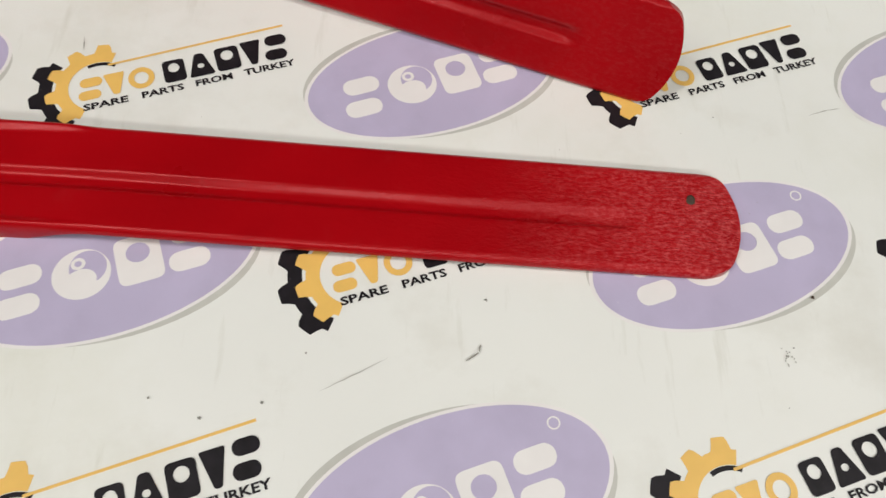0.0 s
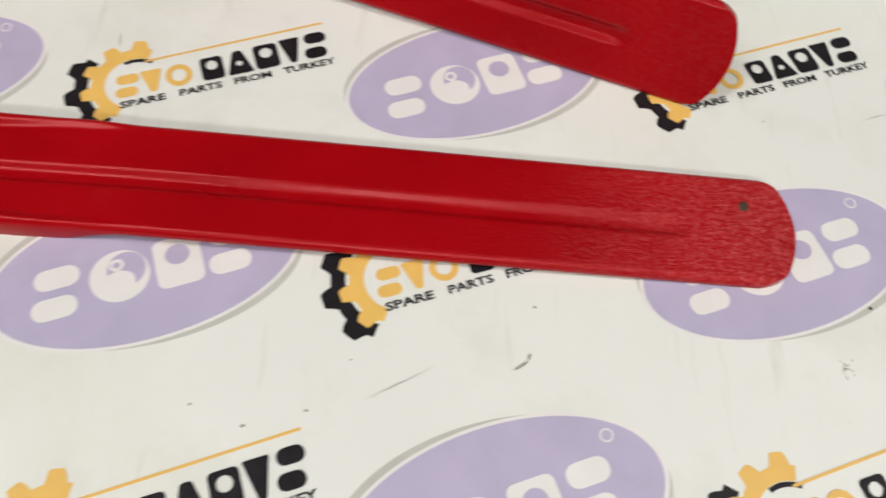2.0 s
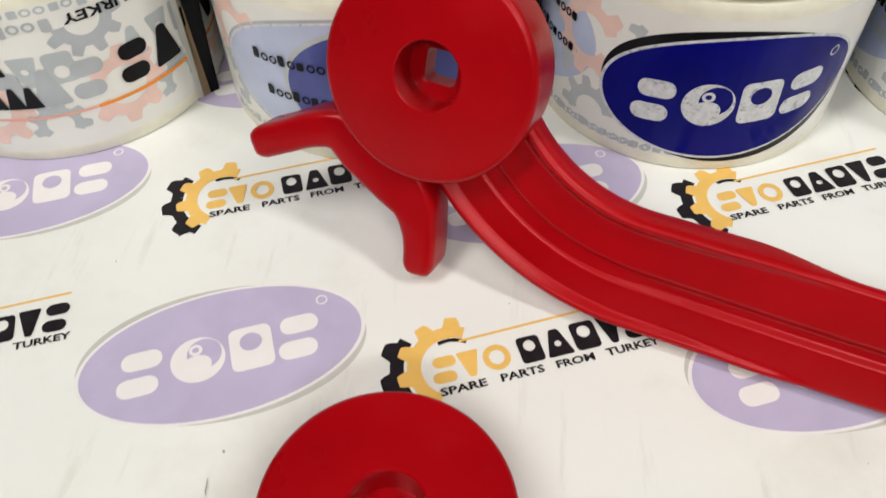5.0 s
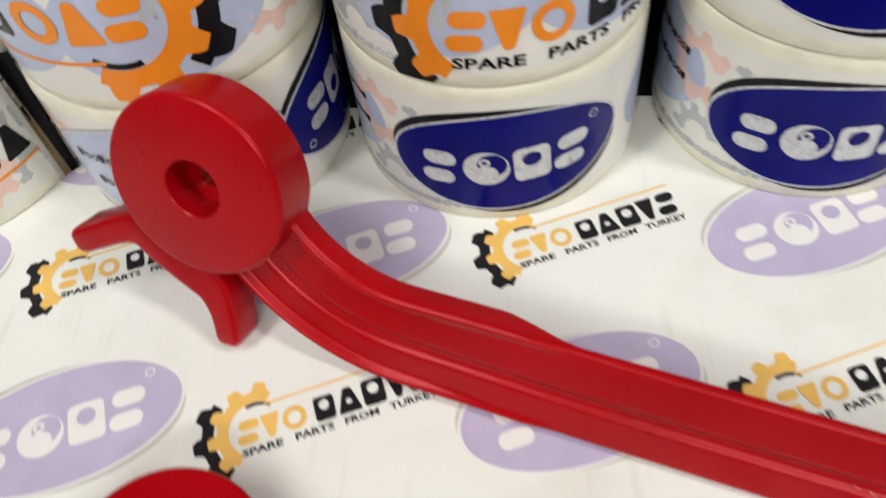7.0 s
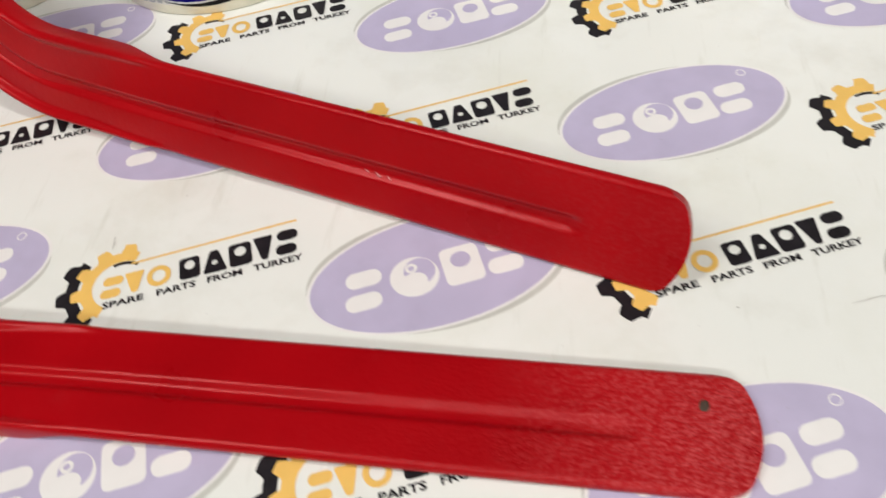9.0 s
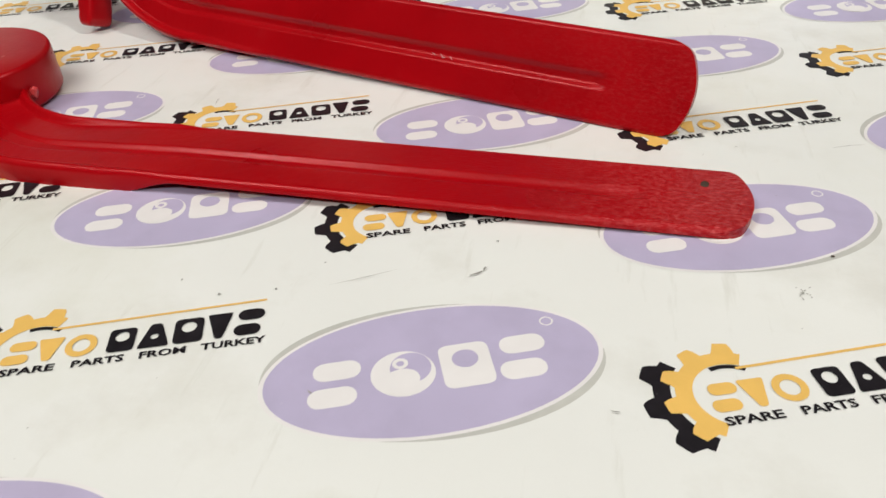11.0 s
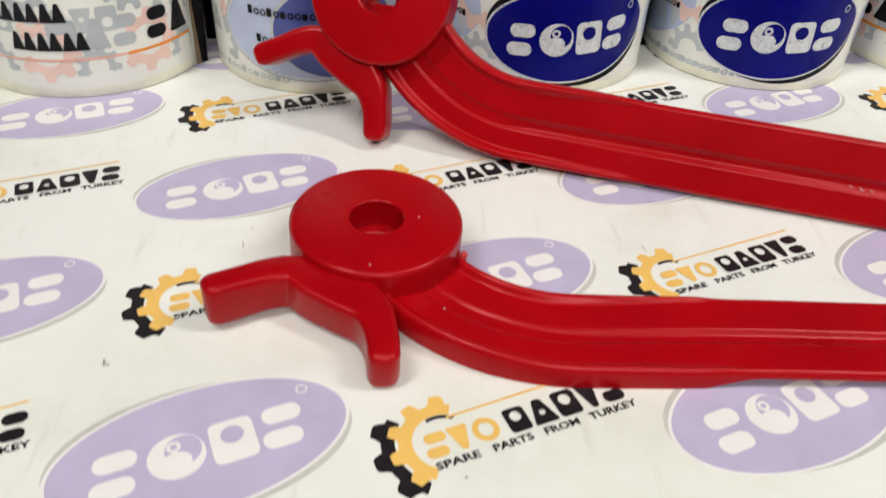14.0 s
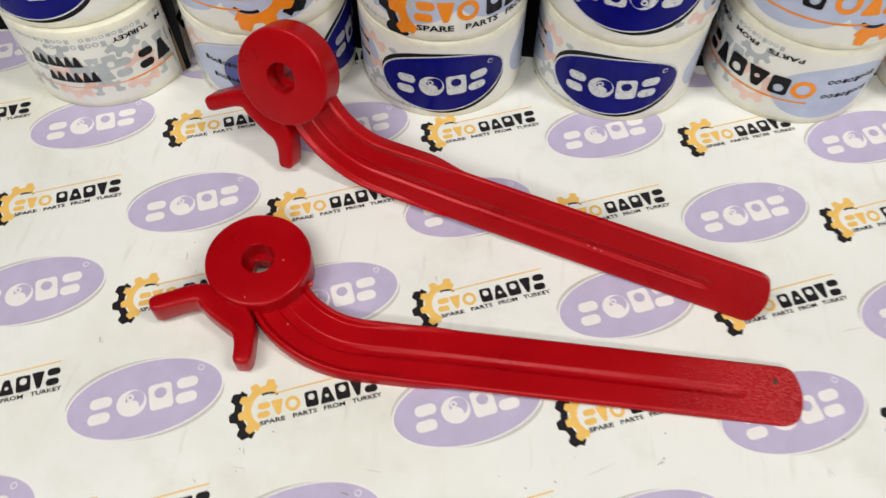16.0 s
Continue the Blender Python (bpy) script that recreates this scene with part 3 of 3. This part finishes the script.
    def cap(p, q, sweep):
        mid, r = (p + q) / 2, (p - q) / 2
        out = []
        for k in range(1, 8):
            a = radians(sweep * k / 8)
            blunt = (abs(math.cos(a)) ** 3.2 + abs(math.sin(a)) ** 3.2) ** (-1 / 3.2)
            out.append(mid + Matrix.Rotation(a, 2) @ r * (blunt * (1 - 0.25 * abs(math.sin(a)))))
        return out

    ring = left + cap(left[-1], right[-1], -180) + right[::-1] + cap(right[0], left[0], -180)
    f = bm.faces.new([bm.verts.new((p.x, p.y, 0.0040)) for p in ring])
    up = bmesh.ops.extrude_face_region(bm, geom=[f])["geom"]
    for v in up:
        if isinstance(v, bmesh.types.BMVert):
            v.co.z = 0.0200 + 0.0022 * smoothstep(-0.015, -0.055, v.co.x)
    bmesh.ops.recalc_face_normals(bm, faces=bm.faces[:])
    rim_edges = [e for e in bm.edges if abs(e.verts[0].co.z - e.verts[1].co.z) < 0.004]
    bmesh.ops.bevel(bm, geom=rim_edges, offset=0.0027, segments=4, affect="EDGES", profile=0.5)
    part("fork", bm, RED, arm, smooth=45)
    return arm


arm_flat = lever_arm(pose(-0.2315, 0.1920, -0.0002, 2.6, 1.2, -2.35), "glossy red plastic lever arm lying flat on the mat", RED_SCUFFED)
arm_leaning = lever_arm(pose(-0.2222, 0.3227, 0.0634, 67.4, 1.05, -18.5), "glossy red plastic lever arm standing on edge against tape rolls", RED_RUBBED)

# chip and moulding flash on the flat arm only
bm = bmesh.new()
vs = bmesh.ops.create_icosphere(bm, subdivisions=2, radius=0.0021)["verts"]
for v in vs:
    v.co.x *= 0.8
    v.co.z *= 0.25
    v.co += Vector((0.3265, -0.0410, 0.01415)) + 0.0003 * noise.noise_vector(v.co * 700)
part("chip", bm, BROWN, arm_flat, "small brown chip", smooth=60)
bm = bmesh.new()
vs = bmesh.ops.create_icosphere(bm, subdivisions=3, radius=0.0019)["verts"]
for v in vs:
    v.co.z *= 1.3
    v.co += Vector((0.0345, -0.0085, 0.0115)) + 0.0011 * noise.noise_vector(v.co * 400)
part("moulding_flash", bm, RED_FLASH, arm_flat, "pale ragged moulding flash", smooth=60)

# pale flecks on the hub and bend of the flat arm
for x, y, z, turn in ((0.0165, 0.0007, HUB_H, 60), (-0.0015, -0.0285, HUB_H, -70), (0.0261, -0.0380, 0.0118, 50)):
    bm = bmesh.new()
    vs = bmesh.ops.create_icosphere(bm, subdivisions=2, radius=0.0008)["verts"]
    for v in vs:
        v.co.y *= 0.45
        v.co.z *= 0.2
        v.co += 0.0002 * noise.noise_vector(v.co * 900)
    fleck = part("nick", bm, PALE_NICK, arm_flat, "pale fleck in the plastic", smooth=60)
    fleck.matrix_local = pose(x, y, z, 0, 0, turn)

# pale nicks along the groove of the standing arm
for x, y, turn in ((0.2262, -0.0512, -20), (0.2305, -0.0514, -35), (0.2312, -0.0521, 10), (0.2352, -0.0518, -40)):
    bm = bmesh.new()
    vs = bmesh.ops.create_icosphere(bm, subdivisions=2, radius=0.0011)["verts"]
    for v in vs:
        v.co.y *= 0.28
        v.co.z *= 0.2
        v.co += 0.0002 * noise.noise_vector(v.co * 900)
    nick = part("nick", bm, PALE_NICK, arm_leaning, "pale nick in the plastic", smooth=60)
    nick.matrix_local = pose(x, y, 0.0136, 30, 0, turn)

# ---- tape rolls ----
ROLL_R, ROLL_H = 0.0632, 0.0735


def web_bars(art, x, y, w, h, mat, layer, n=9):
    """Small unreadable writing as short plain bars."""
    step = w / n
    for i in range(n):
        if i % 5 in (1, 2, 4):
            art.glyph("ring", x + i * step, y, x + i * step + step * 0.86, y + h, mat, layer)
        else:
            art.poly(Art.rounded(x + i * step, y, x + i * step + step * 0.72, y + h * (1.0 if i % 3 else 1.3), h * 0.2), mat, layer)


def ghost(art, x0, x1, k):
    """Faint prints of the windings below: pale gears and rows of pale blocks."""
    x = x0 + 0.018
    while x < x1:
        art.gear(x, 0.010, 0.0085, 0.0135, 0.0175, 20, 330, 7, PALE_SALMON, 0)
        art.gear(x + 0.006, -0.022, 0.0065, 0.0110, 0.0150, 10, 200, 5, PALE_GREY if k == 1.0 else FAINT_GREY, 0)
        for i in range(3):
            art.glyph(("holed", "spread", "wedge")[i], x + 0.014 + 0.012 * i, -0.012, x + 0.0245 + 0.012 * i, 0.001, FAINT_GREY, 0)
        web_bars(art, x - 0.012, -0.0305, 0.046, 0.0030, FAINT_GREY, 0, 10)
        art.gear(x + 0.028, 0.019, 0.0050, 0.0085, 0.0115, 150, 400, 6, FAINT_GREY, 0)
        x += 0.052


def tape_roll(x, y, z, face, turn, label):
    """A roll of printed packing tape. face: which print looks forward."""
    roll = new("tape_roll")
    roll.matrix_world = pose(x, y, z, 0, 0, turn)
    tagged(roll, label, "tape roll", "stacked tape rolls")
    bm = bmesh.new()
    e = 0.0018
    lathe(bm, [(0.0405, 0), (ROLL_R - e, 0), (ROLL_R - 0.3 * e, 0.3 * e), (ROLL_R, e), (ROLL_R, 0.0060), (ROLL_R, ROLL_H - 0.0060), (ROLL_R - 0.0002, ROLL_H - 0.0035),
               (ROLL_R - 0.0005, ROLL_H - e), (ROLL_R - 0.0010, ROLL_H - 0.3 * e), (ROLL_R - 0.0022, ROLL_H), (0.0405, ROLL_H)])
    bmesh.ops.recalc_face_normals(bm, faces=bm.faces[:])
    for f in bm.faces:
        z = f.calc_center_median().z
        f.material_index = 1 if z < 0.0062 or z > ROLL_H - 0.0062 else 0
    part("tape_winding", bm, [TAPE, TAPE_SIDE], roll, smooth=35)
    bm = bmesh.new()
    lathe(bm, [(0.0375, 0.0004), (0.0404, 0.0004), (0.0404, ROLL_H - 0.0004), (0.0375, ROLL_H - 0.0004)])
    bmesh.ops.recalc_face_normals(bm, faces=bm.faces[:])
    part("core", bm, CARD, roll, "brown cardboard core", smooth=35)
    art, ink = Art(), Art()
    h = ROLL_H / 2
    flip = face.endswith("_down")
    if face.startswith("oval"):
        art.poly(Art.oval(-0.098, 0.002, 0.050, 0.0270, 4), PALE_BLUE, -1)
        ghost(art, -0.175, -0.045, 0.6)
        oval_logo(ink, 1.06, FILM_WHITE, BLUE_INK, FILM_BLACK, FILM_WHITE, 4.0, 0.0055, -0.0022, 1.03)
        art.poly(Art.oval(0.105, 0.0, 0.042, 0.027, 4), PALE_BLUE, 0)
        web_bars(art, -0.092, 0.012, 0.034, 0.0034, FILM_BLACK, 5, 9)
        web_bars(art, -0.092, -0.001, 0.034, 0.0034, FILM_BLACK, 5, 9)
        web_bars(art, -0.085, -0.030, 0.080, 0.0030, PALE_GREY, 0, 18)
    elif face.startswith("gear"):
        ghost(art, -0.130, -0.030, 1.0)
        art.poly(Art.oval(0.062, 0.002, 0.048, 0.0255, 4), PALE_BLUE, 0)
        art.poly(Art.oval(-0.020, 0.002, 0.040, 0.0255, 4), PALE_BLUE, 0)
        gear_logo(ink, 1.8 if flip else 1.7, ORANGE_INK, FILM_BLACK, 1.0, -0.013, -0.0190 if flip else -0.0278, True)
        web_bars(art, -0.100, 0.008, 0.044, 0.0036, FILM_BLACK, 5, 10)
        web_bars(art, -0.100, -0.006, 0.044, 0.0036, FILM_BLACK, 5, 10)
    elif face.startswith("name"):
        ghost(art, -0.020, 0.150, 1.0)
        art.poly([(0.062, 0.0153), (0.062, 0.0140), (0.150, 0.0150), (0.150, 0.0162)], SALMON, 2)
        art.poly(Art.oval(-0.062, 0.004, 0.045, 0.0255, 4), PALE_BLUE, 0)
        x = -0.028
        for kind, w in (("holed", 0.0155), ("spread", 0.0185), ("holed", 0.0165), ("wedge", 0.0150), ("block", 0.0140)):
            ink.glyph(kind, x, -0.0065, x + w - 0.0018, 0.0100, FILM_BLACK, 4)
            x += w
        x += 0.004
        for kind, w in (("block", 0.0140), ("wedge", 0.0150), ("holed", 0.0165)):
            art.glyph(kind, x, -0.0065, x + w - 0.0018, 0.0100, PALE_GREY, 2)
            x += w
        web_bars(art, 0.066, -0.0255, 0.046, 0.0038, PALE_GREY, 2, 9)
        ink.glyph("ring", -0.047, -0.0065, -0.0295, 0.0100, ORANGE_INK, 3)
        ink.poly([(-0.045, 0.0145), (-0.045, 0.0131), (0.062, 0.0139), (0.062, 0.0153)], ORANGE_INK, 4)
        for word, a, b in (("PARTS", -0.030, -0.004), ("FROM", 0.004, 0.026), ("TURKEY", 0.033, 0.062)):
            ink.words(word, a, -0.0255, b - a, 0.0040, FILM_BLACK, 4)
        web_bars(art, -0.092, 0.005, 0.040, 0.0040, FILM_BLACK, 5, 8)
        web_bars(art, -0.092, -0.009, 0.040, 0.0040, FILM_BLACK, 5, 8)
        for y0, x0 in ((0.000, 0.080), (-0.015, 0.088)):
            for i in range(3):
                for d in (0.0, 0.0062):
                    ink.glyph("wedge", x0 + 0.0128 * i + d, y0, x0 + 0.0128 * i + d + 0.0068, y0 + 0.0098, FILM_BLACK, 5)
    else:
        ghost(art, -0.130, -0.060, 0.6)
        art.poly(Art.oval(-0.010, 0.0, 0.058, 0.0290, 4), PALE_GREY, 0)
        art.poly(Art.oval(-0.010, 0.0, 0.0568, 0.0278, 4), FILM_WHITE, 1)
        art.poly(Art.oval(-0.010, 0.0, 0.0555, 0.0268, 4), PALE_BLUE, 2)
        art.poly(Art.oval(-0.0010, 0.0, 0.0345, 0.0262, 4), FAINT_GREY, 3)
        art.poly(Art.oval(-0.0006, -0.0008, 0.0332, 0.0250, 4), DULL_BLUE, 4)
        oval_logo(ink, 1.06, FILM_WHITE, BLUE_INK, FILM_BLACK, FILM_WHITE, 184.0, 0.0895, 0.0, 1.03)
        web_bars(art, -0.048, 0.006, 0.046, 0.0036, FILM_BLACK, 9, 12)
        web_bars(art, -0.044, -0.009, 0.030, 0.0036, FILM_BLACK, 9, 8)
    for sheet in (art, ink):
        sheet.wrap(ROLL_R, flip)
        for v in sheet.bm.verts:
            v.co.z += h
    film = part("printed_film", art.bm, art.mats, roll)
    tagged(film, "faint pale prints of the windings below", kind="stuff")
    part("emblem_print", ink.bm, ink.mats, film, "bold print of the outer winding")
    return roll


GAP = 0.0742
loose = tape_roll(-0.3950, 0.3960, 0, "name_down", 89, "cream packing tape roll with black and orange print upside down")
# the loose tape end that stands off the first roll
bm = bmesh.new()
rows = []
for k in range(25):
    t = k / 24
    a = radians(-20 + 8 * t)
    r = ROLL_R + 0.0006 + 0.0040 * t ** 1.8
    wob = 0.0008 * math.sin(9 * t) * t
    rows.append([bm.verts.new(((r + wob * j) * math.cos(a), (r + wob * j) * math.sin(a), 0.0006 + (ROLL_H - 0.002) * j / 8)) for j in range(9)])
for p, q in zip(rows, rows[1:]):
    for j in range(8):
        f = bm.faces.new((p[j], q[j], q[j + 1], p[j + 1]))
        k = rows.index(p)
        f.material_index = 0 if k < 6 else 3 if k > 14 else 2
bmesh.ops.solidify(bm, geom=bm.faces[:], thickness=0.00012)
bmesh.ops.recalc_face_normals(bm, faces=bm.faces[:])
end = part("loose_end", bm, [TAPE, PALE_SALMON, CARD, FILM_BLACK], loose, "loose brownish tape end", smooth=50)
end.matrix_local = pose(0, 0, 0, 0, 0, -89)
tape_roll(-0.2620, 0.4030, 0, "pale", 10, "cream packing tape roll with pale blue oval print")
tape_roll(-0.1285, 0.4060, 0, "oval", 0, "cream packing tape roll with blue oval emblem")
tape_roll(0.0085, 0.4120, 0, "oval", -12, "cream packing tape roll with blue oval emblem")
tape_roll(0.1455, 0.4195, 0, "name_down", -41, "cream packing tape roll with black and orange print upside down")
tape_roll(0.2820, 0.4250, 0, "name_down", 8, "cream packing tape roll with black and orange print upside down")
tape_roll(-0.4000, 0.3990, GAP, "oval", -10, "upper cream packing tape roll with blue oval emblem")
tape_roll(-0.2605, 0.4030, GAP, "gear_down", 6, "upper cream packing tape roll with orange gear print upside down")
tape_roll(-0.1285, 0.4065, GAP, "gear", 0, "upper cream packing tape roll with orange gear print")
tape_roll(0.0095, 0.4120, GAP, "oval_down", -6, "upper cream packing tape roll with blue oval upside down")
tape_roll(0.1470, 0.4190, GAP, "gear_down", 14, "upper cream packing tape roll with orange gear print upside down")
tape_roll(0.2830, 0.4240, GAP, "gear_down", 4, "upper cream packing tape roll with orange gear print upside down")
